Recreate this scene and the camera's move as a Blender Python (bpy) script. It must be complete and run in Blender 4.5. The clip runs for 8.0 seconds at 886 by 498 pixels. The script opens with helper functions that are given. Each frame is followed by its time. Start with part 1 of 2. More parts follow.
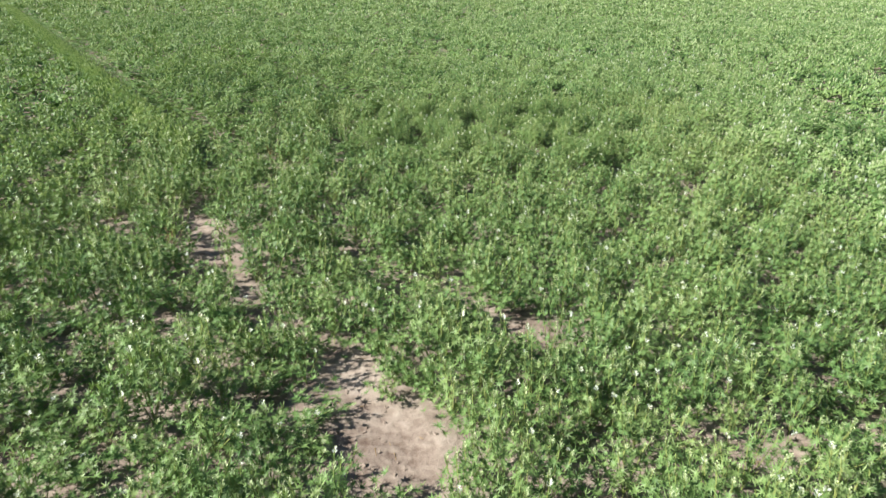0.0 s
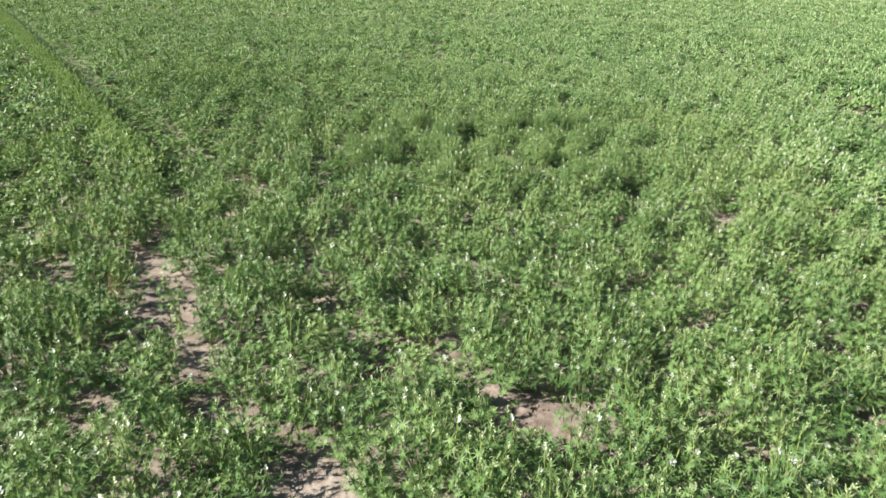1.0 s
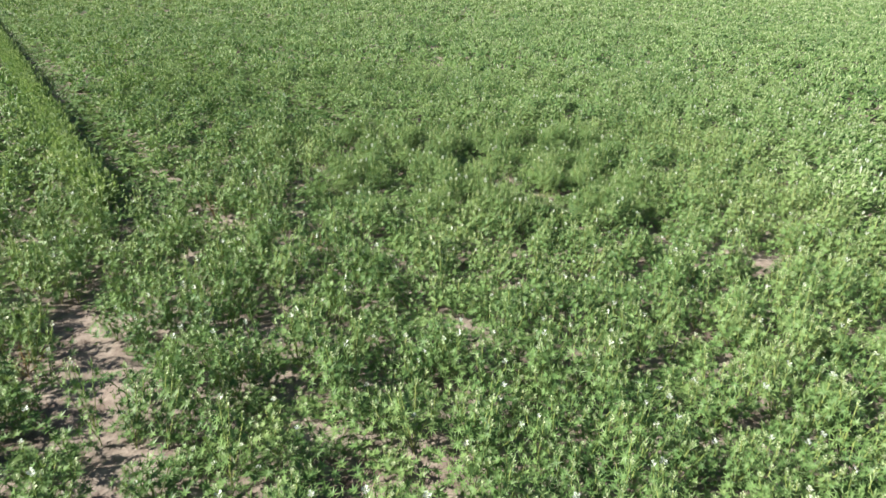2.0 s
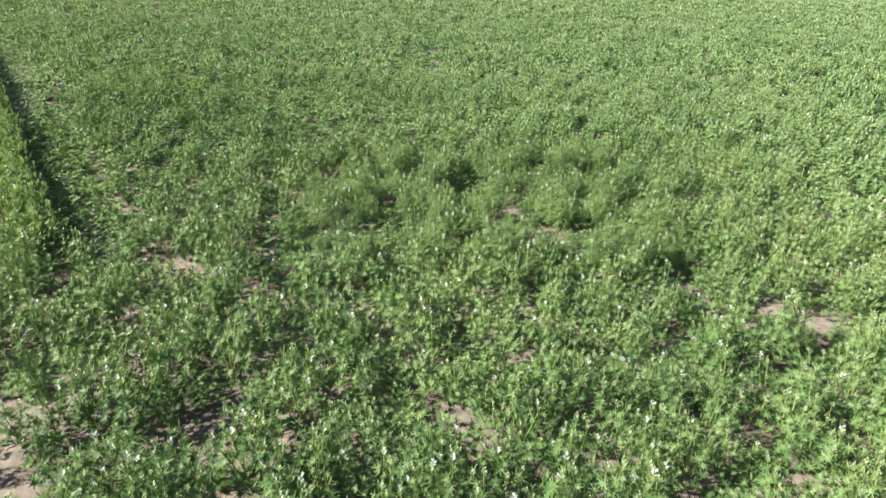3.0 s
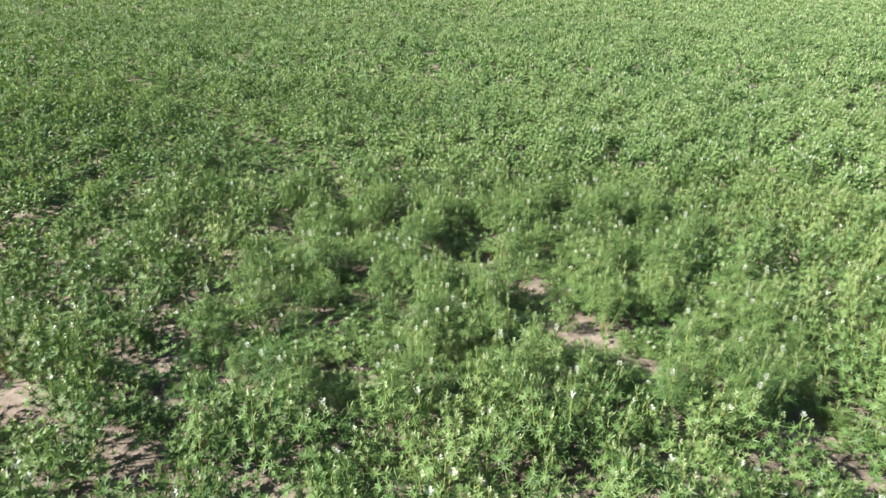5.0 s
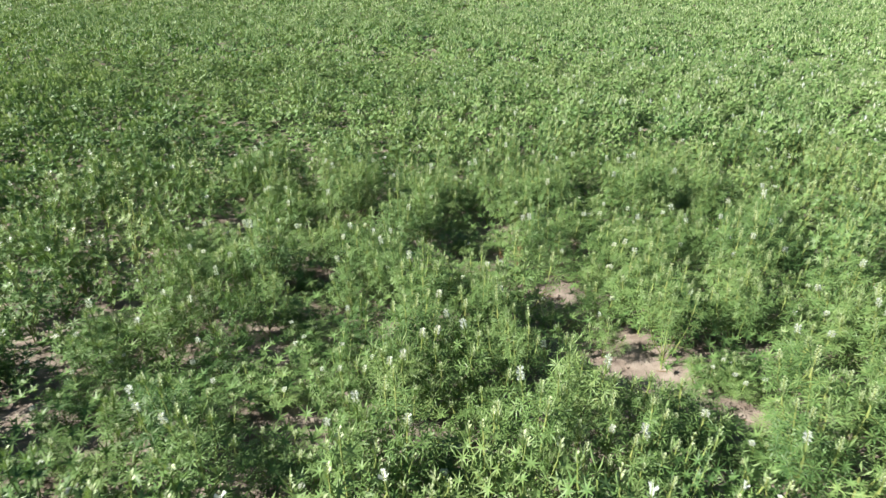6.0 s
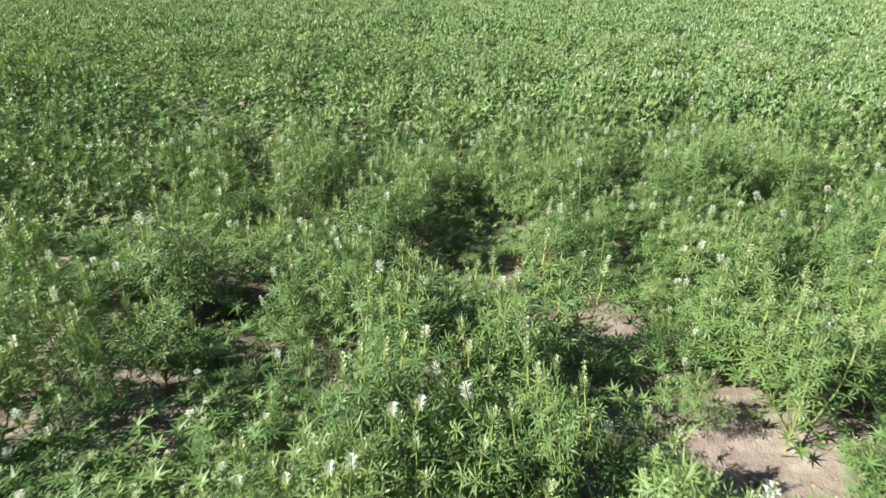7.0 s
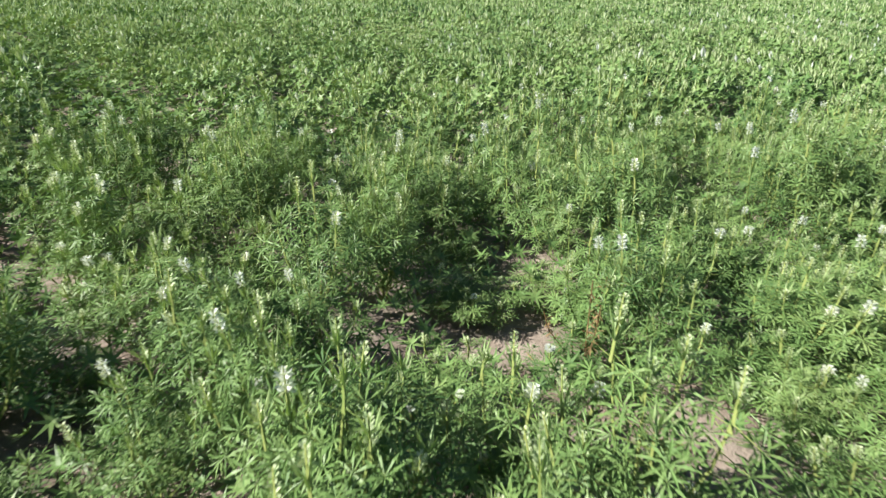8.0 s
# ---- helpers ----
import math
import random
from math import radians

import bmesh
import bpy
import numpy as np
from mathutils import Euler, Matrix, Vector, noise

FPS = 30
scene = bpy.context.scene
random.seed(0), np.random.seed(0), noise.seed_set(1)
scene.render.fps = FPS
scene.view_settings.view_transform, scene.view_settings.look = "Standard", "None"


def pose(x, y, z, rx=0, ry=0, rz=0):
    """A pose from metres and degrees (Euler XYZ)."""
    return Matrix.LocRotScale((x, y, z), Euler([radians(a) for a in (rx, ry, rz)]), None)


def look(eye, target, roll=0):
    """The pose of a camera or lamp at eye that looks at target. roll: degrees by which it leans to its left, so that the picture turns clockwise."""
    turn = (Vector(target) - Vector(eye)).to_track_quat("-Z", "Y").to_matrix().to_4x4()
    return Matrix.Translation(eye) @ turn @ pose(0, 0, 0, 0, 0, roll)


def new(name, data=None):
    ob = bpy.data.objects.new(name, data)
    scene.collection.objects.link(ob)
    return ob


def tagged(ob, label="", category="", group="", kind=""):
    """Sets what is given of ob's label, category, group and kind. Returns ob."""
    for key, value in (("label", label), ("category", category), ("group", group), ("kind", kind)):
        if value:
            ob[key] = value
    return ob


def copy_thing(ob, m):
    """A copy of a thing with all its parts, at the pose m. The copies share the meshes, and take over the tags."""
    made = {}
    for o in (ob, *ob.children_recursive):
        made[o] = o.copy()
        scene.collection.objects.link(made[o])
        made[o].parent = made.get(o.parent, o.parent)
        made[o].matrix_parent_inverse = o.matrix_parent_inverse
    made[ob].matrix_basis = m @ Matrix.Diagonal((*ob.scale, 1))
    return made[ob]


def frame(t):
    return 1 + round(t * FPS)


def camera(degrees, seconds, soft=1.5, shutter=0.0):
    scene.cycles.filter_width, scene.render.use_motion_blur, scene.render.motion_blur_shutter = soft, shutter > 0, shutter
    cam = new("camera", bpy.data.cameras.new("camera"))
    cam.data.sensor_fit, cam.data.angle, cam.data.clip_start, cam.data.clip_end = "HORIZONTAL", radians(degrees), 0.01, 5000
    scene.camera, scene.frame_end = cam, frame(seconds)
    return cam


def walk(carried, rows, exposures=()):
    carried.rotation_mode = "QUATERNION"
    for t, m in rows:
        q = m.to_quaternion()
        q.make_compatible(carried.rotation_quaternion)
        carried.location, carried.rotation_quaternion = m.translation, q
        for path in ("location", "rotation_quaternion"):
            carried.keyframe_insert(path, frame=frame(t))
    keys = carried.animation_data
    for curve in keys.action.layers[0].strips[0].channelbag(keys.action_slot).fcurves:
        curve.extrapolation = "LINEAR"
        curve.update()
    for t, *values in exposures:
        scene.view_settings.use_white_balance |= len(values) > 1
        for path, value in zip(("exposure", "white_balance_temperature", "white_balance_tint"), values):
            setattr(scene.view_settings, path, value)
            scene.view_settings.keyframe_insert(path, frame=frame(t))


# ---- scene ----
cam = camera(71.0, 8.0, shutter=0.2)
PATH = [
    (0, (0.365, 0.618, 2.686), (0.31, 2.436, 1.856), 0.4),
    (0.5, (0.361, 1.149, 2.689), (0.307, 2.967, 1.858), 0.5),
    (1, (0.379, 1.696, 2.686), (0.325, 3.514, 1.854), 0.5),
    (1.5, (0.402, 2.236, 2.676), (0.348, 4.054, 1.845), 0.5),
    (1.7, (0.413, 2.466, 2.683), (0.359, 4.284, 1.851), 0.5),
    (3, (0.435, 3.927, 2.719), (0.385, 5.742, 1.881), 0.7),
    (3.5, (0.45, 4.479, 2.74), (0.4, 6.294, 1.901), 0.7),
    (4, (0.462, 5.027, 2.745), (0.407, 6.842, 1.905), 0.7),
    (4.5, (0.46, 5.623, 2.682), (0.405, 7.437, 1.843), 0.7),
    (5, (0.447, 6.226, 2.491), (0.39, 8.041, 1.654), 0.7),
    (5.2, (0.452, 6.471, 2.395), (0.395, 8.285, 1.555), 0.7),
    (6.3, (0.493, 7.777, 1.687), (0.417, 9.597, 0.862), -0.4),
    (6.5, (0.468, 7.995, 1.579), (0.393, 9.817, 0.755), -0.4),
    (7, (0.476, 8.55, 1.395), (0.403, 10.371, 0.571), -0.3),
    (7.5, (0.492, 9.079, 1.217), (0.417, 10.9, 0.392), -0.3),
    (8, (0.477, 9.608, 1.088), (0.407, 11.43, 0.266), -0.1),
]
walk(cam, [(t, look(eye, target, roll)) for t, eye, target, roll in PATH])

# ---- daylight ----
SUN_AZIMUTH, SUN_HEIGHT = 256.0, 36.5      # degrees clockwise from +y, degrees above the horizon
world = bpy.data.worlds.new("sky")
scene.world = world
world.use_nodes = True
sky = world.node_tree.nodes.new("ShaderNodeTexSky")
sky.sky_type, sky.sun_disc = "NISHITA", False
sky.sun_elevation, sky.sun_rotation = radians(SUN_HEIGHT), radians(SUN_AZIMUTH)
sky.air_density, sky.dust_density = 0.6, 0.3
backing = world.node_tree.nodes["Background"]
backing.inputs["Strength"].default_value = 0.05
world.node_tree.links.new(sky.outputs[0], backing.inputs["Color"])

sun = new("sun", bpy.data.lights.new("sun", "SUN"))
sun.data.energy, sun.data.angle, sun.data.color = 5.0, radians(0.53), (1.0, 0.95, 0.87)
az, el = radians(SUN_AZIMUTH), radians(SUN_HEIGHT)
toward_sun = Vector((math.sin(az) * math.cos(el), math.cos(az) * math.cos(el), math.sin(el)))
sun.matrix_world = look(toward_sun * 50, (0, 0, 0))
scene.view_settings.exposure = 1.12


# ---- materials ----
def material(name):
    m = bpy.data.materials.new(name)
    m.use_nodes = True
    m.node_tree.nodes.clear()
    return m, m.node_tree.nodes, m.node_tree.links


def node(nodes, kind, **values):
    n = nodes.new(kind)
    for key, value in values.items():
        n.inputs[key.replace("_", " ")].default_value = value
    return n


def noise_at(nodes, links, where, scale, detail=3.0):
    n = node(nodes, "ShaderNodeTexNoise", Scale=scale, Detail=detail)
    links.new(where, n.inputs["Vector"])
    return n.outputs["Fac"]


def sum_of(nodes, links, terms):
    """Adds up (socket, weight, middle) terms round 0.5."""
    total = None
    for socket, weight, middle in terms:
        shifted = nodes.new("ShaderNodeMath")
        shifted.operation = "SUBTRACT"
        links.new(socket, shifted.inputs[0])
        shifted.inputs[1].default_value = middle
        scaled = nodes.new("ShaderNodeMath")
        scaled.operation = "MULTIPLY_ADD"
        links.new(shifted.outputs[0], scaled.inputs[0])
        scaled.inputs[1].default_value = weight
        if total is None:
            scaled.inputs[2].default_value = 0.5
        else:
            links.new(total, scaled.inputs[2])
        total = scaled.outputs[0]
    return total


def ramp(nodes, links, fac, stops):
    r = nodes.new("ShaderNodeValToRGB")
    while len(r.color_ramp.elements) < len(stops):
        r.color_ramp.elements.new(0.5)
    for e, (at, colour) in zip(r.color_ramp.elements, stops):
        e.position, e.color = at, (*colour, 1)
    links.new(fac, r.inputs[0])
    return r.outputs[0]


def plant_material(name, stops, through_light, rough, fine):
    """Leaf-like surface: gloss and diffuse, with part of the light passing through."""
    m, nodes, links = material(name)
    where = nodes.new("ShaderNodeNewGeometry")
    tint = nodes.new("ShaderNodeAttribute")
    tint.attribute_name = "plant_tint"
    each = nodes.new("ShaderNodeObjectInfo")
    fac = sum_of(nodes, links, [
        (noise_at(nodes, links, where.outputs["Position"], 0.33), 0.9, 0.5),
        (noise_at(nodes, links, where.outputs["Position"], 3.0), 0.7, 0.5),
        (noise_at(nodes, links, where.outputs["Position"], fine), 0.6, 0.5),
        (where.outputs["Random Per Island"], 0.35, 0.5),
        (tint.outputs["Fac"], 0.45, 0.5),
        (each.outputs["Random"], 0.06, 0.5)])
    colour = ramp(nodes, links, fac, stops)
    body = node(nodes, "ShaderNodeBsdfPrincipled", Roughness=rough)
    body.inputs["Specular IOR Level"].default_value = 0.25
    links.new(colour, body.inputs["Base Color"])
    if through_light:
        back = nodes.new("ShaderNodeBsdfTranslucent")
        warm = nodes.new("ShaderNodeMixRGB")
        warm.blend_type = "MULTIPLY"
        warm.inputs[0].default_value = 1.0
        links.new(colour, warm.inputs[1])
        warm.inputs[2].default_value = (1.15, 1.2, 0.55, 1)
        links.new(warm.outputs[0], back.inputs["Color"])
        mix = nodes.new("ShaderNodeMixShader")
        mix.inputs[0].default_value = through_light
        links.new(body.outputs[0], mix.inputs[1])
        links.new(back.outputs[0], mix.inputs[2])
        last = mix.outputs[0]
    else:
        last = body.outputs[0]
    links.new(last, nodes.new("ShaderNodeOutputMaterial").inputs["Surface"])
    return m


LEAF = plant_material("lupin_leaf", [(0.12, (0.064, 0.135, 0.042)), (0.45, (0.131, 0.227, 0.072)), (0.72, (0.175, 0.272, 0.092)), (0.97, (0.225, 0.305, 0.110))], 0.14, 0.45, 20.0)
STEM = plant_material("lupin_stem", [(0.1, (0.15, 0.22, 0.06)), (0.9, (0.29, 0.33, 0.11))], 0.0, 0.5, 30.0)
FLOWER = plant_material("lupin_petal", [(0.1, (0.56, 0.61, 0.60)), (0.6, (0.68, 0.72, 0.68)), (0.9, (0.72, 0.73, 0.60))], 0.25, 0.5, 60.0)
BUD = plant_material("lupin_young_tip", [(0.1, (0.20, 0.31, 0.115)), (0.9, (0.32, 0.42, 0.19))], 0.25, 0.5, 30.0)
CREAM = plant_material("lupin_bud_cluster", [(0.1, (0.35, 0.45, 0.24)), (0.9, (0.56, 0.63, 0.40))], 0.2, 0.5, 40.0)
PLANT_MATERIALS = (LEAF, STEM, FLOWER, BUD, CREAM)


def soil_material():
    m, nodes, links = material("sandy_soil")
    where = nodes.new("ShaderNodeNewGeometry").outputs["Position"]
    broad, clods, grain = (noise_at(nodes, links, where, s, d) for s, d in ((1.6, 4.0), (14.0, 5.0), (160.0, 3.0)))
    fac = sum_of(nodes, links, [(broad, 0.9, 0.5), (clods, 0.9, 0.5), (grain, 0.5, 0.5)])
    colour = ramp(nodes, links, fac, [(0.15, (0.13, 0.092, 0.073)), (0.5, (0.285, 0.235, 0.195)), (0.85, (0.42, 0.365, 0.31))])
    body = node(nodes, "ShaderNodeBsdfPrincipled", Roughness=0.95)
    body.inputs["Specular IOR Level"].default_value = 0.15
    links.new(colour, body.inputs["Base Color"])
    bump = node(nodes, "ShaderNodeBump", Strength=0.7, Distance=0.02)
    links.new(sum_of(nodes, links, [(clods, 1.0, 0.5), (grain, 0.3, 0.5)]), bump.inputs["Height"])
    links.new(bump.outputs[0], body.inputs["Normal"])
    links.new(body.outputs[0], nodes.new("ShaderNodeOutputMaterial").inputs["Surface"])
    return m


SOIL = soil_material()

# ---- the plan of the field ----
# Drill rows and wheel tracks run along ROW; u is along it, v across it.
ROW = np.array((0.61, -0.79)) / math.hypot(0.61, 0.79)
ACROSS = np.array((-ROW[1], ROW[0]))

# Bare patches: x, y, half length along the rows, half width across them.
BARE_TRACK = [
    (-2.62, 6.98, 0.36, 0.24), (-2.14, 6.20, 0.58, 0.34), (-1.50, 5.45, 0.32, 0.17), (-1.24, 4.92, 0.36, 0.17), (-0.40, 4.12, 0.36, 0.22),
    (-0.06, 3.52, 0.56, 0.38), (0.94, 4.84, 0.36, 0.20), (1.76, 3.63, 0.15, 0.14), (2.20, 3.62, 0.14, 0.14), (2.18, 3.34, 0.18, 0.13),
    (-2.50, 9.30, 0.26, 0.17), (-2.10, 9.05, 0.22, 0.15), (-1.14, 6.94, 0.22, 0.16), (-1.12, 8.58, 0.20, 0.14), (-1.92, 7.65, 0.24, 0.16),
]
BARE_LANE = [
    (3.22, 8.42, 0.36, 0.26), (2.43, 9.00, 0.26, 0.17), (1.71, 9.68, 0.19, 0.17), (1.20, 10.12, 0.22, 0.21), (1.36, 9.90, 0.22, 0.21),
    (0.97, 10.82, 0.28, 0.16), (0.60, 11.20, 0.24, 0.20), (-0.84, 12.80, 0.20, 0.15), (-1.25, 13.10, 0.22, 0.15),
]
# Dark openings in the canopy with no bare ground to be seen: x, y, radius.
GAPS = [
    (-0.14, 5.58, 0.27), (-0.18, 5.28, 0.22), (-1.03, 7.22, 0.23), (-2.66, 4.59, 0.28), (-4.37, 6.71, 0.30), (-1.48, 3.09, 0.25),
    (-0.79, 3.79, 0.24), (-1.28, 3.50, 0.23), (-0.11, 6.31, 0.20), (-2.03, 3.91, 0.26), (-0.45, 4.10, 0.20), (1.09, 3.40, 0.22),
    (-1.83, 4.79, 0.26), (-3.23, 6.59, 0.28), (-4.08, 8.13, 0.30), (0.24, 7.06, 0.24), (-0.96, 6.70, 0.22), (-0.59, 6.04, 0.20),
    (-2.16, 7.83, 0.24), (-2.52, 7.45, 0.24), (0.45, 7.59, 0.18), (0.38, 5.48, 0.17), (-3.10, 5.40, 0.28), (-2.40, 3.20, 0.28), (-3.00, 3.90, 0.28),
]
SHADY = [
    (-1.30, 9.27, 0.24), (-1.25, 8.84, 0.22), (-0.37, 8.50, 0.22), (-1.23, 8.46, 0.20), (0.61, 11.72, 0.24), (0.60, 11.50, 0.18),
    (-1.31, 11.70, 0.24), (-1.32, 11.45, 0.18), (-2.60, 10.55, 0.24), (-3.39, 10.30, 0.24), (-0.26, 9.54, 0.22), (-0.05, 9.93, 0.22),
    (-1.12, 9.68, 0.24), (-1.39, 11.04, 0.22), (-0.37, 9.97, 0.18), (-0.79, 10.49, 0.20), (-0.22, 10.39, 0.19), (-0.40, 10.64, 0.20),
    (-1.35, 12.03, 0.20), (0.88, 10.30, 0.17), (-0.24, 11.67, 0.20), (0.37, 10.78, 0.20), (-1.65, 13.64, 0.30), (-3.78, 16.18, 0.30),
]

# Wheel tracks: place across the rows at both ends, and the stretch along them.
TRACK_ONE = (3.12, 3.12, (-46.0, -9.2))
TRACK_TWO = (6.40, 8.10, (-17.0, 0.0))
TRACK_TWO_END = (6.75, 6.98, (-19.0, -11.2))


def from_track(x, y, track):
    """Distance from the middle of a wheel track (9 beyond its ends), and whether on its far side."""
    v0, v1, (u0, u1) = track
    u, v = x * ROW[0] + y * ROW[1], x * ACROSS[0] + y * ACROSS[1]
    off = v - (v0 + (v1 - v0) * np.clip((u - u0) / (u1 - u0), 0, 1))
    return np.where((u > u0) & (u < u1), np.abs(off), 9.0), off > 0


def wobble(x, y, size, seed=0.0):
    """Smooth noise of about -1 to 1 on arrays."""
    out = np.zeros(np.shape(x))
    for k, (a, b) in enumerate(((1.0, 0.37), (-0.42, 1.13), (0.81, -0.94), (1.61, 0.72), (-1.37, 1.55), (2.3, -0.6))):
        out += np.sin((a * x + b * y) * 2 * math.pi / size + 1.7 * k + seed * (k + 1)) * (0.75 if k < 3 else 0.45)
    return out / 2.2


LATTICE = np.random.default_rng(3).uniform(-1, 1, (128, 128))


def patchy(x, y, size, seed=0):
    """Smooth noise of -1 to 1 that does not repeat within 128 sizes."""
    x, y = np.asarray(x, float) / size + 17.3 * seed + 500, np.asarray(y, float) / size + 9.7 * seed + 500
    i, j = np.floor(x).astype(int), np.floor(y).astype(int)
    f, g = x - i, y - j
    f, g = f * f * (3 - 2 * f), g * g * (3 - 2 * g)
    a, b, c, d = (LATTICE[(i + p) % 128, (j + q) % 128] for p, q in ((0, 0), (1, 0), (0, 1), (1, 1)))
    return (a * (1 - f) + b * f) * (1 - g) + (c * (1 - f) + d * f) * g


def bareness(x, y, patches=BARE_TRACK + BARE_LANE):
    """Above 0 on the bare patches."""
    x, y = np.asarray(x, float), np.asarray(y, float)
    worst = np.full(x.shape, -9.0)
    for px, py, a, b in patches:
        dx, dy = x - px, y - py
        u, v = dx * ROW[0] + dy * ROW[1], dx * ACROSS[0] + dy * ACROSS[1]
        worst = np.maximum(worst, 1 - np.hypot(u / a, v / b))
    return worst + 0.14 * wobble(x, y, 0.55)


def in_view(x, y):
    return np.abs(x - 0.3) < np.where(y > 20, 0.70 * y + 1.6, 0.745 * y + 1.2)


def voids(x, y):
    """Above 0 in wheel tracks and gaps, where the plants stay low; none grow where it passes 0.42."""
    x, y = np.asarray(x, float), np.asarray(y, float)
    worst = np.full(x.shape, -9.0)
    for px, py, r in GAPS + SHADY:
        worst = np.maximum(worst, 1 - np.hypot(x - px, y - py) / r)
    worst = np.maximum(worst, 1 - from_track(x - 0.06, y - 0.05, TRACK_ONE)[0] / 0.50)
    worst = np.maximum(worst, 1 - from_track(x, y, TRACK_TWO_END)[0] / 0.34)
    some = patchy(x, y, 0.34, 5) - 0.80 + 0.10 * np.clip(y - 8, 0, 1) + 0.14 * np.clip(-x - 0.3, 0, 1)
    return np.where((y < 19) & in_view(x, y), np.maximum(worst, some), worst)


def lowness(x, y):
    """Above 0 where the plants stay short."""
    return -0.80 - patchy(x, y, 0.38, 1)


# ---- the ground ----
def graded(a, b, fine, far):
    """Steps of `fine` from a to b, widening outside it as far as `far`."""
    inner = list(np.arange(a, b + fine / 2, fine))
    low, high, step = [], [], fine
    x0, x1 = inner[0], inner[-1]
    while x0 > -far or x1 < far:
        step *= 1.35
        x0, x1 = x0 - step, x1 + step
        low.append(x0)
        high.append(x1)
    return np.array(low[::-1] + inner + high)


def ground_height(x, y):
    """Gentle swells and furrow-like ridges, flattening out far off."""
    near = 1 / (1 + (np.hypot(x, y - 8) / 25) ** 2)
    v = x * ACROSS[0] + y * ACROSS[1]
    return near * (0.018 * wobble(x, y, 1.3) + 0.012 * wobble(x, y, 0.42, 2.0) + 0.010 * np.sin(v * 2 * math.pi / 0.46 + wobble(x, y, 2.0)))


def quads_mesh(name, verts, quads, slots=None, materials=(), tint=None, smooth=False):
    """A mesh from arrays of points and four-cornered faces."""
    me = bpy.data.meshes.new(name)
    me.vertices.add(len(verts))
    me.vertices.foreach_set("co", np.asarray(verts, np.float32).ravel())
    me.loops.add(4 * len(quads))
    me.loops.foreach_set("vertex_index", np.asarray(quads, np.int32).ravel())
    me.polygons.add(len(quads))
    me.polygons.foreach_set("loop_start", np.arange(0, 4 * len(quads), 4, dtype=np.int32))
    if slots is not None:
        me.polygons.foreach_set("material_index", np.asarray(slots, np.int32))
    me.polygons.foreach_set("use_smooth", np.full(len(quads), smooth))
    for m in materials:
        me.materials.append(m)
    if tint is not None:
        me.attributes.new("plant_tint", "FLOAT", "POINT").data.foreach_set("value", np.asarray(tint, np.float32))
    me.update(calc_edges=True)
    return me


gx, gy = graded(-4.0, 5.0, 0.09, 3000.0), graded(2.0, 15.5, 0.09, 3000.0)
X, Y = np.meshgrid(gx, gy)
index = np.arange(X.size).reshape(X.shape)
quads = np.stack([index[:-1, :-1], index[:-1, 1:], index[1:, 1:], index[1:, :-1]], -1).reshape(-1, 4)
ground = new("ground", quads_mesh("ground", np.stack([X, Y, ground_height(X, Y)], -1).reshape(-1, 3), quads, None, (SOIL,), None, True))
tagged(ground, "pale pinkish tan sandy soil with small ridges, bare between plants", "ground", kind="structure")

# ---- lupin plants ----
rng = np.random.default_rng(7)
SUNWARD = np.array(toward_sun)      # lupin leaves turn towards the sun


class Sprig:
    """Collects four-cornered faces with their material slots."""

    def __init__(self):
        self.faces, self.slots = [], []

    def quad(self, a, b, c, d, slot):
        self.faces.append((a, b, c, d))
        self.slots.append(slot)

    def arrays(self):
        return np.array(self.faces, float), np.array(self.slots, int)


def unit(v):
    return v / (np.linalg.norm(v) + 1e-9)


def frame_of(n):
    a = unit(np.cross(n, (0.31, 0.87, 0.39)))
    return a, np.cross(n, a)


def blade(s, base, way, side, length, width, slot, fold=0.25, droop=0.1):
    """One leaflet: a folded lance shape."""
    up = np.cross(side, way)
    mid = base + way * length * 0.55 + up * fold * width
    tip = base + way * length - np.array((0, 0, droop * length))
    s.quad(base, mid + side * width / 2, tip, mid - side * width / 2, slot)


def palm(s, at, normal, count, length, width, cup, slot=0):
    """A leaf: narrow leaflets spread like the fingers of a hand all round."""
    a, b = frame_of(normal)
    turn = rng.uniform(0, 6.28)
    for k in range(count):
        t = turn + 6.2832 * k / count + rng.normal(0, 0.09)
        out = math.cos(t) * a + math.sin(t) * b
        way = unit(out + normal * (cup + rng.normal(0, 0.12)))
        blade(s, at, way, unit(np.cross(way, normal)), length * rng.uniform(0.8, 1.12), width, slot, 0.25, rng.uniform(0, 0.2))


def star(s, at, normal, lances, length, width, slot=0):
    """A leaf whose leaflets are the ends of a few crossing lances."""
    a, b = frame_of(normal)
    turn = rng.uniform(0, 6.28)
    for k in range(lances):
        t = turn + math.pi * k / lances
        way, side = math.cos(t) * a + math.sin(t) * b, math.cos(t + 1.5708) * a + math.sin(t + 1.5708) * b
        far = length * rng.uniform(0.8, 1.15)
        lift = normal * far * rng.uniform(0.0, 0.5)
        s.quad(at - side * width / 2, at + way * far + lift, at + side * width / 2, at - way * far + lift, slot)


def tube(s, points, r0, r1, sides, slot):
    """A tapering stalk along points."""
    rings = []
    for k, p in enumerate(points):
        n = unit(points[min(k + 1, len(points) - 1)] - points[max(k - 1, 0)])
        a, b = frame_of(n)
        r = r0 + (r1 - r0) * k / (len(points) - 1)
        rings.append([p + r * (math.cos(6.2832 * j / sides) * a + math.sin(6.2832 * j / sides) * b) for j in range(sides)])
    for low, high in zip(rings, rings[1:]):
        for j in range(sides):
            s.quad(low[j], low[(j + 1) % sides], high[(j + 1) % sides], high[j], slot)


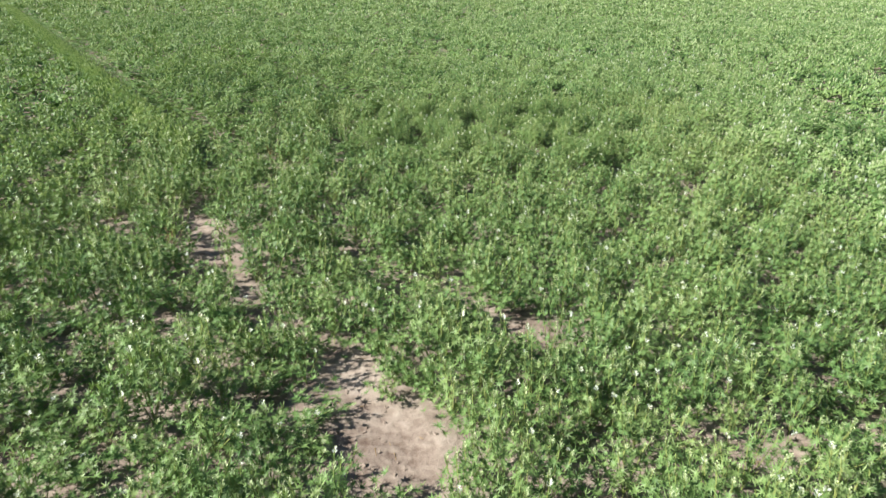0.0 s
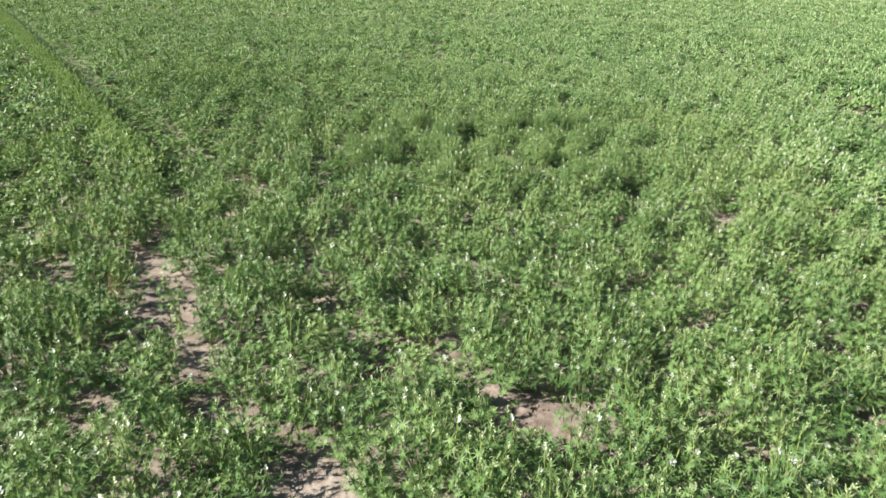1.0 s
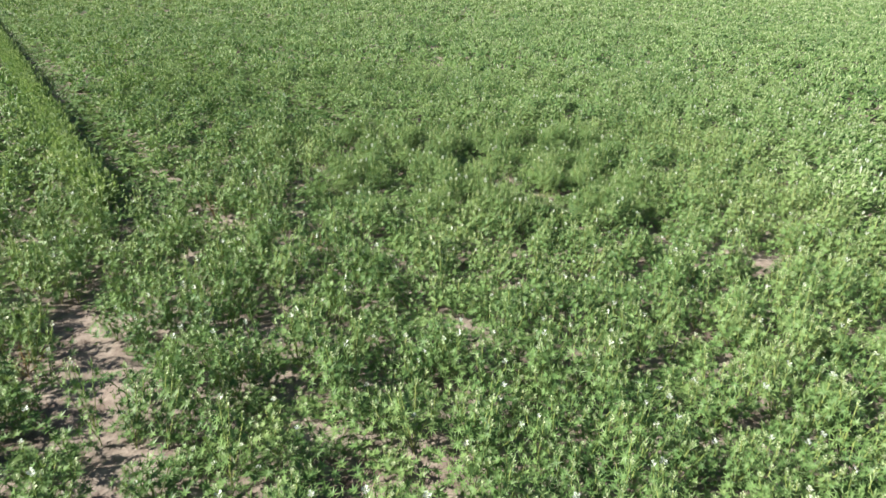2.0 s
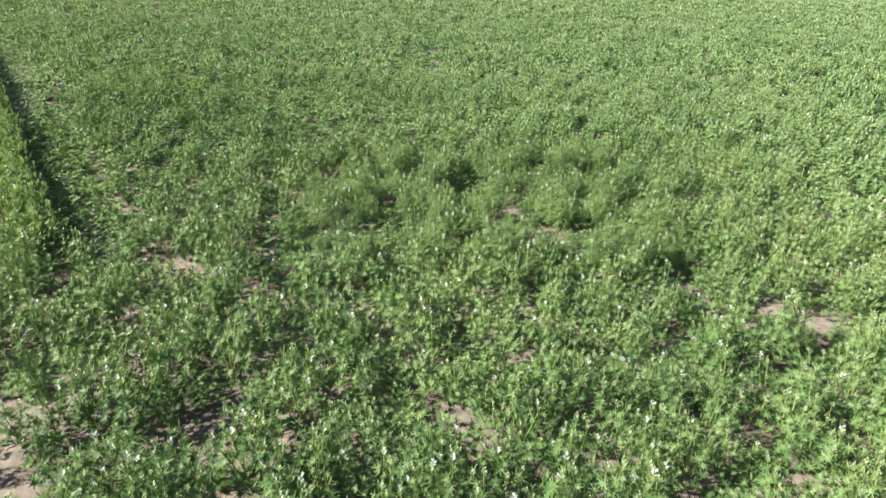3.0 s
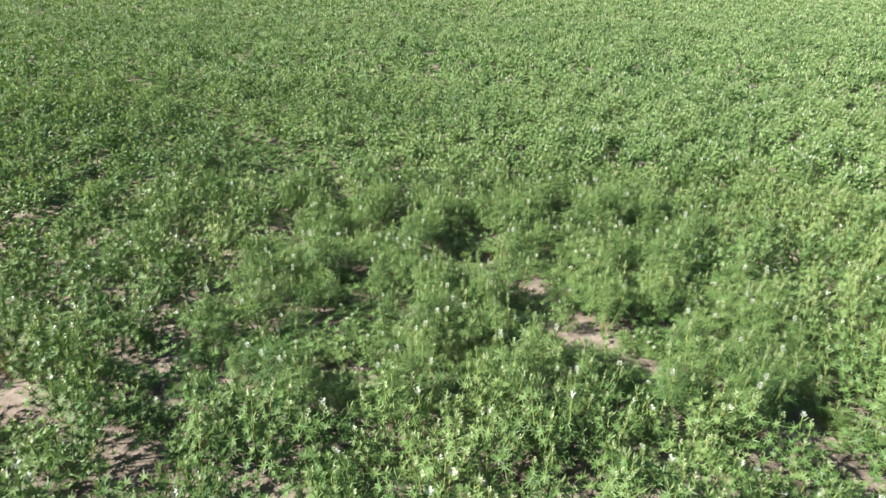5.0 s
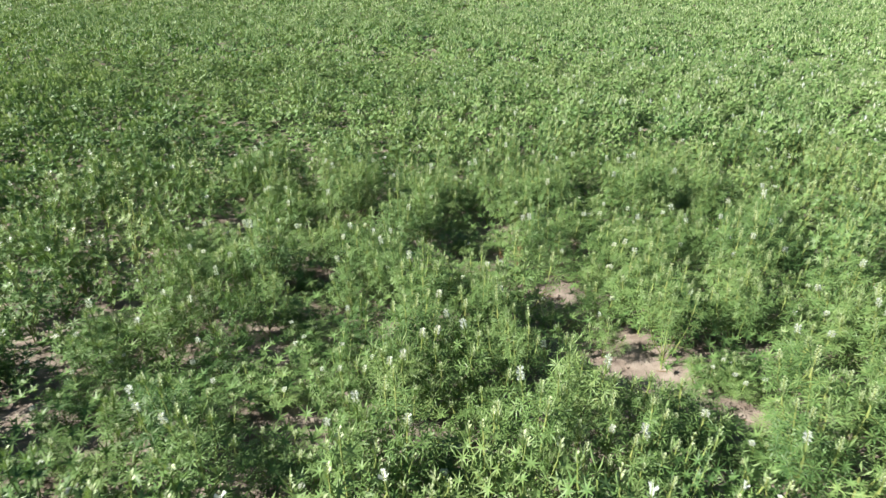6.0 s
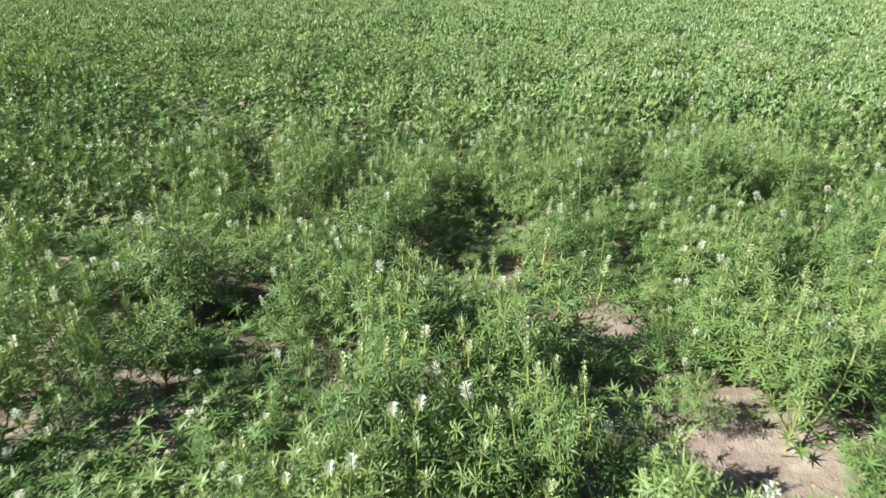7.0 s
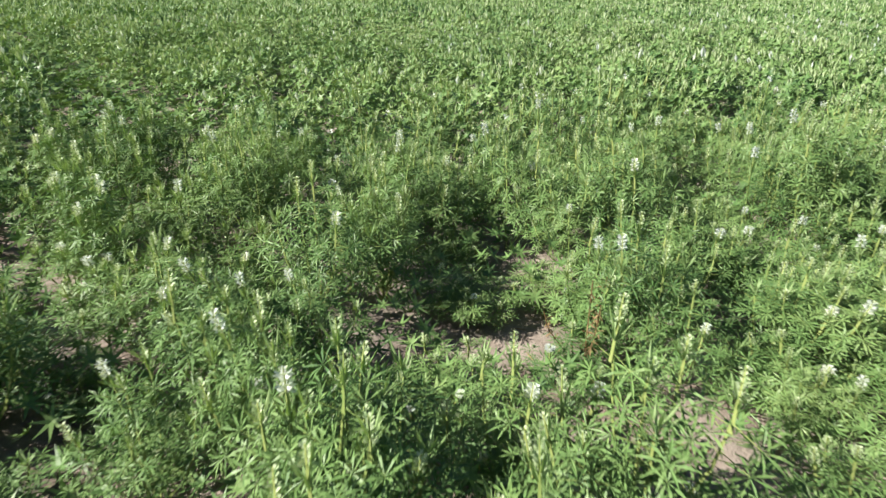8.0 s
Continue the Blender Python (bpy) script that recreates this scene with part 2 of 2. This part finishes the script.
def spike(s, at, way, length, level, flowering):
    """A flower spike: whorls of small two-lipped flowers, with buds towards the tip."""
    a, b = frame_of(way)
    if level == 2:
        for t in (0.0, 1.5708):
            side = (math.cos(t) * a + math.sin(t) * b) * 0.016
            low, mid, top = at - way * 0.01, at + way * length * 0.45, at + way * length
            s.quad(low, mid + side, top, mid - side, 2 if flowering else 4)
        return
    whorls, each, size = ((5, 4, 0.0120), (3, 3, 0.0165 if flowering else 0.0190))[level]
    if level == 0 and not flowering:
        whorls, each, size = 5, 4, 0.0140
    tube(s, [at, at + way * length], 0.0022, 0.0012, 3, 1)
    for k in range(whorls):
        f = (k + 0.6) / whorls
        for j in range(each):
            t = 6.2832 * (j + 0.5 * (k % 2)) / each + rng.normal(0, 0.2)
            out = math.cos(t) * a + math.sin(t) * b
            open_flower = flowering and f < 0.8
            q = size * (1.0 if open_flower else 0.78 - 0.4 * f)
            p = at + way * length * f + out * 0.003
            side = np.cross(way, out)
            slot = 2 if open_flower else 4
            lift = unit(out * 0.8 + way * 0.7)
            s.quad(p - side * q * 0.25, p + side * q * 0.25, p + lift * q + side * q * 0.45, p + lift * q - side * q * 0.45, slot)
            if level == 0:
                s.quad(p, p + out * q * 0.6 - way * q * 0.25, p + out * q * 1.15, p + out * q * 0.55 + way * q * 0.3, slot)


def tuft(s, at, way, count, length, width):
    """Young leaves still held upright round a growing tip."""
    a, b = frame_of(way)
    for k in range(count):
        t = 6.2832 * k / count + rng.uniform(0, 0.6)
        out = math.cos(t) * a + math.sin(t) * b
        w = unit(way + out * rng.uniform(0.25, 0.7))
        blade(s, at + way * rng.uniform(0, 0.03), w, unit(np.cross(w, out + way * 0.1)), length * rng.uniform(0.7, 1.1), width, 3, 0.3, 0.0)


def branches_of(height, count, spread):
    """Centre lines of the main stem and the branches that fan out round it into a domed crown."""
    lines = []
    stretch = rng.uniform(0.75, 1.25)
    for k in range(count):
        t = 2.39996 * k + rng.uniform(-0.4, 0.4)
        share = math.sqrt(k / (count - 1)) * rng.uniform(0.85, 1.1)
        out = np.array((math.cos(t) * stretch, math.sin(t) / stretch, 0.0)) * spread * share
        top = height * (1 - 0.26 * share ** 2) * rng.uniform(0.84, 1.08)
        z0 = 0.0 if k == 0 else height * rng.uniform(0.03, 0.22)
        lines.append([out * g + np.array((0, 0, z0 + (top - z0) * f)) for f, g in ((0, 0.0), (0.3, 0.5), (0.65, 0.85), (1.0, 1.0))])
    return lines


def point_on(line, f):
    k = min(int(f * (len(line) - 1)), len(line) - 2)
    g = f * (len(line) - 1) - k
    return line[k] * (1 - g) + line[k + 1] * g, unit(line[k + 1] - line[k])


def lupin(level, flowers, height=0.415):
    """One plant as (stems, leaves, spikes). level 0 is the finest."""
    stems, leaves, spikes = Sprig(), Sprig(), []
    count, per, fingers, size, width = ((6, 21, 8, 0.042, 0.0050), (6, 10, 4, 0.043, 0.0086), (5, 9, 2, 0.044, 0.0200))[level]
    lines = branches_of(height, count, 0.140)
    in_flower = set(rng.permutation(count)[:flowers])
    for k, line in enumerate(lines):
        if level == 0:
            tube(stems, line, 0.0048 if k == 0 else 0.0036, 0.0026, 3, 1)
        elif level == 1:
            tube(stems, line[::3], 0.0042, 0.0030, 3, 1)
        for j in range(per):
            f = 0.14 + 0.85 * ((j + rng.uniform(0.2, 0.8)) / per) ** (0.46, 0.54, 0.52)[level]
            p, way = point_on(line, f)
            t = 2.4 * j + rng.uniform(0, 1.0)
            a, b = frame_of(way)
            out = unit((math.cos(t) * a + math.sin(t) * b) + way * rng.uniform(0.0, 0.6))
            end = p + out * (rng.uniform(0.03, 0.065) if level == 0 else rng.uniform(0.02, 0.05))
            facing = unit(out * (0.55 if level == 0 else 0.75) + np.array((0, 0, 0.45 if level == 0 else 0.38)) + SUNWARD * (0.64, 0.36, 0.52)[level] + rng.normal(0, 0.28, 3))
            if level == 0:
                stems.quad(p, p + way * 0.002, end + way * 0.0015, end, 1)
                palm(leaves, end, facing, fingers, size * rng.uniform(0.7, 1.15), width, rng.uniform(0.0, 0.45))
            else:
                star(leaves, end, facing, fingers, size * rng.uniform(0.75, 1.15), width)
        tip, way = point_on(line, 1.0)
        way = unit(way * 0.5 + np.array((0, 0, 0.9)) + rng.normal(0, 0.10, 3))
        tuft(leaves, tip, way, (9, 4, 4)[level], (0.062, 0.058, 0.070)[level], (0.0062, 0.0095, 0.0135)[level])
        if k in in_flower or rng.uniform() < 0.85:
            s = Sprig()
            stalk = rng.uniform(0.03, 0.08) if k in in_flower else rng.uniform(0.0, 0.045)
            if stalk and level < 2:
                tube(s, [tip - way * 0.03, tip + way * stalk], 0.0034, 0.0028, 3, 1)
            spike(s, tip + way * stalk, way, rng.uniform(0.035, 0.062) if k in in_flower else rng.uniform(0.035, 0.065), level, k in in_flower)
            spikes.append(s)
    return stems, leaves, spikes


def far_clump(pieces, tips, size, wide, tip_long, tip_wide, low):
    """A plant, or a few, seen from far off: leaves on a ragged crown."""
    s = Sprig()
    for _ in range(pieces):
        t, r = rng.uniform(0, 6.28), wide * math.sqrt(rng.uniform(0, 1))
        z = 0.42 * (1 - 0.35 * (r / wide) ** 2) * rng.uniform(0.62, 1.04)
        p = np.array((r * math.cos(t), r * math.sin(t), z))
        facing = unit(np.array((0, 0, 0.42)) + SUNWARD * 0.50 + rng.normal(0, 0.45, 3))
        side = unit(np.cross(np.array((0, 0, 1.0)) + rng.normal(0, 0.45, 3), facing))
        way = np.cross(side, facing)
        blade(s, p - way * size / 2, way, side, size * rng.uniform(0.7, 1.2), size * 0.48, 0, 0.2, 0.1)
    for k in range(low):
        t, r = 6.2832 * k / low + rng.uniform(0, 0.8), wide * rng.uniform(0.3, 0.8)
        p = np.array((r * math.cos(t), r * math.sin(t), rng.uniform(0.05, 0.24)))
        side = unit(np.cross((0, 0, 1), rng.normal(0, 1, 3)))
        way = unit(np.cross(side, np.array((0, 0, 1)) + rng.normal(0, 0.35, 3)))
        blade(s, p - way * wide * 0.6, way, side, wide * 1.2, wide * 0.9, 0, 0.1, 0.0)
    for _ in range(tips):
        t, r = rng.uniform(0, 6.28), wide * 0.8 * math.sqrt(rng.uniform(0, 1))
        p = np.array((r * math.cos(t), r * math.sin(t), 0.40 - 0.14 * (r / wide) ** 2))
        side = unit(np.cross((0, 0, 1), rng.normal(0, 1, 3)))
        blade(s, p, unit(np.array((0, 0, 1)) + rng.normal(0, 0.15, 3)), side, tip_long, tip_wide, 4 if rng.uniform() < 0.5 else 3, 0.3, 0.0)
    return s


def scattered(templates, places, heights, spreads):
    """Copies of the templates on all places, as joined arrays of faces, slots and tints."""
    pick = rng.integers(0, len(templates), len(places))
    turn, tint = rng.uniform(-0.55, 0.55, len(places)), rng.uniform(0, 1, len(places))
    lean = rng.normal(0, 0.10, (len(places), 2))
    faces, slots, tints = [], [], []
    for k, (shape, slot) in enumerate(templates):
        mine = np.nonzero(pick == k)[0]
        if not len(mine):
            continue
        c, s = np.cos(turn[mine])[:, None, None], np.sin(turn[mine])[:, None, None]
        x, y, z = shape[None, :, :, 0], shape[None, :, :, 1], shape[None, :, :, 2]
        w, h = spreads[mine][:, None, None], heights[mine][:, None, None]
        out = np.empty((len(mine), *shape.shape), np.float32)
        out[..., 0] = (x * c - y * s) * w + places[mine, 0][:, None, None] + z * lean[mine, 0][:, None, None]
        out[..., 1] = (x * s + y * c) * w + places[mine, 1][:, None, None] + z * lean[mine, 1][:, None, None]
        out[..., 2] = z * h + places[mine, 2][:, None, None]
        faces.append(out.reshape(-1, 4, 3))
        slots.append(np.tile(slot, len(mine)))
        tints.append(np.repeat(tint[mine], 4 * len(slot)))
    return np.concatenate(faces), np.concatenate(slots), np.concatenate(tints)


def sown(x0, x1, y0, y1, step, keep, low=False):
    """Jittered places on a grid that lies along the rows of the field."""
    u, v = np.meshgrid(np.arange(-90, 60, step), np.arange(-60, 90, step))
    u, v = u + rng.uniform(-0.5, 0.5, u.shape) * step, v + rng.uniform(-0.42, 0.42, v.shape) * step
    x, y = u * ROW[0] + v * ACROSS[0], u * ROW[1] + v * ACROSS[1]
    ok = (x > x0) & (x < x1) & (y > y0) & (y < y1)
    x, y = x[ok], y[ok]
    ok = keep(x, y) & (bareness(x, y) < np.where(rng.uniform(0, 1, x.shape) < 0.15, 0.55, 0.0)) & (low | (voids(x, y) < 0.42))
    x, y = x[ok], y[ok]
    return np.stack([x, y, ground_height(x, y) - 0.01], -1)


def in_close(x, y):
    return (x > -1.5) & (x < 2.7) & (y > 9.1) & (y < 13.6)


def in_near(x, y):
    return (x > np.where(y < 10, -4.4, -3.2)) & (x < 4.6) & (y > 2.2) & (y < 13.6) & in_view(x, y)


def in_middle(x, y):
    return (np.abs(x) < 7.5) & (y < 19.5)


def mound(x, y, cell=0.40):
    """Height factor of the leafy mounds: about 1.1 on their tops, 0.5 in the furrows between them."""
    i, j = np.floor(x / cell).astype(int), np.floor(y / cell).astype(int)
    best, own = np.full(x.shape, 9.0), np.zeros(x.shape)
    for a in (-1, 0, 1):
        for b in (-1, 0, 1):
            p, q = (i + a) % 128, (j + b) % 128
            cx, cy = (i + a + 0.5 + 0.40 * LATTICE[p, q]) * cell, (j + b + 0.5 + 0.40 * LATTICE[q, (p + 31) % 128]) * cell
            d = np.hypot(x - cx, y - cy)
            own = np.where(d < best, LATTICE[(p + 57) % 128, q], own)
            best = np.minimum(best, d)
    return np.clip(1.08 + 0.12 * own - (0.42 + 0.22 * np.clip(0.6 - x, 0, 1)) * (best / (0.62 * cell)) ** 2, 0.46, 1.2)


def stature(p, rough=0.07):
    """Height and spread factors: taller and lower swells, lower beside bare ground, short in the gaps."""
    x, y = p[:, 0], p[:, 1]
    h = mound(x, y) * (1 + 0.10 * patchy(x, y, 2.6, 2)) + rng.normal(0, rough, len(x))
    h *= 1 - 0.08 * np.clip(bareness(x, y) + 1.0, 0, 1)
    # a taller bank and a lower strip on the two sides of each wheel track
    (one, past_one), (two, past_two) = from_track(x, y, TRACK_ONE), from_track(x, y, TRACK_TWO)
    h = np.where((one < 0.36) & ~past_one, np.maximum(h, 1.28), np.where((one < 0.60) & past_one, np.minimum(h, 0.66), h))
    h = np.where((one < 0.14) | (past_one & (one < 0.32)), 0.30, h)
    h = np.where((two < 0.30) & ~past_two, np.maximum(h, 1.06), np.where((two < 0.34) & past_two, np.minimum(h, 0.80), h))
    # regrowth stays shorter along one edge of the bare patches of the lane and two more, and sparse on all of them
    bare = bareness(x, y)
    h *= 1 + 0.26 * np.clip(-x - 0.4, 0, 1) * np.clip(8 - y, 0, 1)      # a taller stand beside the first track
    h = np.where(bareness(x, y + 0.16, BARE_LANE + BARE_TRACK[5:7]) > -0.05, np.minimum(h, 0.42), h)
    h = np.where(bare > 0, np.minimum(h, 0.55), h)
    h = np.where(voids(x, y) > 0, np.minimum(h, 0.36), h)
    short = (lowness(x, y) > 0) | (bare > -0.05)
    h = np.where(lowness(x, y) > 0, rng.uniform(0.28, 0.42, len(x)), np.clip(h, 0.30, 1.4))
    return h, np.where(short, 0.78, 1.0) * np.clip(rng.normal(1.0, 0.12, len(x)), 0.7, 1.3)


STEP = 0.218
near = sown(-4.4, 4.6, 2.0, 14.0, STEP, in_near)
close = in_close(near[:, 0], near[:, 1])
best = near[close][np.argsort(near[close][:, 1])]
close_places, near_places = best[:300], np.concatenate([near[~close], best[300:]])
middle_places = sown(-7.5, 7.5, 1.0, 19.5, 0.235, lambda x, y: in_middle(x, y) & in_view(x, y) & ~in_near(x, y))
far_places = sown(-36, 38, 1.0, 34, 0.35, lambda x, y: in_view(x, y) & ~in_middle(x, y))
last_places = sown(-52, 54, 34, 62, 0.58, in_view)

side_places = sown(-18, 18, -9, 28, 0.47, lambda x, y: ~in_view(x, y) | (y <= 1.0))


def whole(parts):
    stems, leaves, spikes = parts
    f, s = zip(*[p.arrays() for p in (stems, leaves, *spikes) if p.faces])
    return np.concatenate(f), np.concatenate(s)


groups = []
for places, rough, templates in (
        (near_places, 0.13, [whole(lupin(1, n)) for n in (1, 0, 1, 0, 1, 1, 0, 0, 1, 0, 0, 1, 0, 1)]),
        (middle_places, 0.09, [whole(lupin(2, n)) for n in (0, 1, 1, 0, 0, 0, 1, 0, 0, 1)]),
        (far_places, 0.15, [far_clump(20, 8, 0.104, 0.21, 0.080, 0.025, 5).arrays() for _ in range(14)]),
        (last_places, 0.17, [far_clump(12, 6, 0.19, 0.31, 0.11, 0.046, 3).arrays() for _ in range(14)])):
    groups.append(scattered(templates, places, *stature(places, rough)))
# the dense bank along the first wheel track
along, which = np.meshgrid(np.arange(-45.5, -9.4, 0.13), (2.72, 2.86))
u, v = along.ravel() + rng.uniform(-0.05, 0.05, along.size), which.ravel() + rng.uniform(-0.05, 0.05, along.size)
x, y = u * ROW[0] + v * ACROSS[0], u * ROW[1] + v * ACROSS[1]
bank_places = np.stack([x, y, ground_height(x, y) - 0.01], -1)
groups.append(scattered([whole(lupin(2, n)) for n in (0, 1, 0, 0)], bank_places, rng.uniform(0.98, 1.2, len(x)), np.full(len(x), 0.95)))
templates = [far_clump(22, 3, 0.11, 0.33, 0.07, 0.022, 6).arrays() for _ in range(10)]
groups.append(scattered(templates, side_places, *stature(side_places, 0.15)))
# low leaves under the crowns
for step, keep in (
        (0.066, in_near), (0.090, lambda x, y: in_middle(x, y) & in_view(x, y) & ~in_near(x, y)),
        (0.055, lambda x, y: ((from_track(x - 0.12, y - 0.09, TRACK_ONE)[0] < 0.34) | (from_track(x, y, TRACK_TWO_END)[0] < 0.25)) & in_view(x, y))):
    places = sown(-34.0, 7.5, 1.0, 48.0, step, keep, True)
    templates = []
    for _ in range(12):
        s = Sprig()
        star(s, np.array((0, 0, rng.uniform(0.02, 0.08) if step == 0.055 else rng.uniform(0.03, 0.20))), unit(np.array((0, 0, 1)) + rng.normal(0, 0.35, 3)), 4 if step < 0.08 else 3, *((0.046, 0.013) if step < 0.08 else (0.070, 0.036)))
        templates.append(s.arrays())
    groups.append(scattered(templates, places, np.ones(len(places)), np.ones(len(places))))
faces, slots, tints = (np.concatenate(some) for some in zip(*groups))
crop = new("lupin_crop", quads_mesh("lupin_crop", faces.reshape(-1, 3), np.arange(4 * len(faces)).reshape(-1, 4), slots, PLANT_MATERIALS, tints))
tagged(crop, "dense green lupin crop with pale tips and white flowers on sandy soil", "crop", kind="stuff")
print("crop faces", len(faces), "places", len(close_places), len(near_places), len(middle_places), len(far_places), len(last_places))


# ---- the plants nearest to the camera's way, one by one ----
def sprig_mesh(name, sprig):
    f, s = sprig.arrays()
    return quads_mesh(name, f.reshape(-1, 3), np.arange(4 * len(f)).reshape(-1, 4), s, PLANT_MATERIALS, np.full(4 * len(f), rng.uniform(0, 1)))


def lupin_plant(flowers, label):
    plant = new("lupin_plant")
    plant.empty_display_size = 0.1
    tagged(plant, label, "lupin plant", "lupin plants in the field")
    stems, leaves, spikes = lupin(0, flowers)
    for name, some in (("stem", [stems]), ("foliage", [leaves]), ("flower_spike", spikes)):
        for s in some:
            new(name, sprig_mesh(name, s)).parent = plant
    return plant


models = []
for flowers, label in (
        (1, "bushy green lupin plant with one white flower spike"), (1, "bushy green lupin plant with pale buds and flowers"),
        (0, "leafy green lupin plant with pale upright tips"), (2, "bushy green lupin plant with two white flower spikes"),
        (1, "fine-leaved green lupin plant with budding shoots"), (1, "narrow-leaved green lupin plant with a white flower spike"),
        (0, "dense green lupin plant with young pale shoots"), (1, "tall green lupin plant with one white flower spike")):
    models.append(lupin_plant(flowers, label))
heights, spreads = stature(close_places, 0.12)
used = set()
for n, (p, h, w) in enumerate(zip(close_places, heights, spreads)):
    k = int(rng.integers(0, len(models)))
    tilt = rng.normal(0, 5, 2)
    m = pose(*p, tilt[0], tilt[1], rng.uniform(-35, 35))
    one = models[k] if k not in used else copy_thing(models[k], m)
    used.add(k)
    one.matrix_basis = m @ Matrix.Diagonal((w, w, h, 1))


# ---- dried plants and crumbs on the bare soil ----
DRY = plant_material("dried_stalk", [(0.1, (0.20, 0.13, 0.06)), (0.9, (0.42, 0.33, 0.17))], 0.1, 0.8, 40.0)


def dried_plant(x, y, height, stalks):
    """A withered plant: bent bare stalks with a few shrivelled leaves."""
    plant = new("dried_plant")
    plant.empty_display_size = 0.1
    tagged(plant, "withered yellow-brown lupin plant with bare stalks on soil", "dried plant", "dried plants")
    for line in branches_of(height, stalks, 0.12):
        stalk, leaves = Sprig(), Sprig()
        tube(stalk, line, 0.0035, 0.002, 4, 0)
        for j in range(7):
            p, way = point_on(line, 0.35 + 0.09 * j)
            palm(leaves, p, unit(rng.normal(0, 1, 3) + np.array((0, 0, -0.6))), 4, 0.026, 0.005, 0.9, 0)
        for name, sprig in (("stalk", stalk), ("withered_leaves", leaves)):
            f, slot = sprig.arrays()
            me = quads_mesh(name, f.reshape(-1, 3), np.arange(4 * len(f)).reshape(-1, 4), slot, (DRY,))
            new(name, me).parent = plant
    plant.matrix_basis = pose(x, y, float(ground_height(np.array(x), np.array(y))), 0, 0, rng.uniform(0, 360))


for x, y, height, stalks in ((0.82, 11.10, 0.34, 4), (-2.42, 9.40, 0.36, 6), (-2.62, 6.35, 0.30, 5), (-0.98, 8.50, 0.30, 4)):
    dried_plant(x, y, height, stalks)


def crumbs(count):
    """Small clods and bits of straw lying on the bare patches."""
    faces = []
    patches = BARE_TRACK + BARE_LANE
    box = np.array([[-1, -1, -0.3], [1, -1, -0.3], [1, 1, -0.3], [-1, 1, -0.3], [-0.7, -0.6, 0.6], [0.6, -0.7, 0.7], [0.7, 0.6, 0.5], [-0.6, 0.7, 0.65]])
    sides = ((0, 1, 5, 4), (1, 2, 6, 5), (2, 3, 7, 6), (3, 0, 4, 7), (4, 5, 6, 7))
    for _ in range(count):
        px, py, a, b = patches[int(rng.integers(0, len(patches)))]
        u, v = rng.normal(0, 0.45, 2) * (a, b)
        x, y = px + u * ROW[0] + v * ACROSS[0], py + u * ROW[1] + v * ACROSS[1]
        straw = rng.uniform() < 0.25
        size = np.array((rng.uniform(0.02, 0.05), 0.0022, 0.002)) if straw else rng.uniform(0.003, 0.013) * rng.uniform(0.7, 1.3, 3)
        t = rng.uniform(0, 6.28)
        spot = (box + rng.normal(0, 0.15, box.shape)) * size
        x3 = np.stack([spot[:, 0] * math.cos(t) - spot[:, 1] * math.sin(t) + x, spot[:, 0] * math.sin(t) + spot[:, 1] * math.cos(t) + y,
                       spot[:, 2] + ground_height(np.array(x), np.array(y))], -1)
        faces += [(x3[list(q)], 1 if straw else 0) for q in sides]
    verts = np.concatenate([f for f, _ in faces])
    return quads_mesh("soil_crumbs", verts, np.arange(len(verts)).reshape(-1, 4), [m for _, m in faces], (SOIL, DRY))


tagged(new("soil_crumbs", crumbs(900)), "small tan soil clods and straw bits on bare soil", "soil crumbs", kind="stuff")
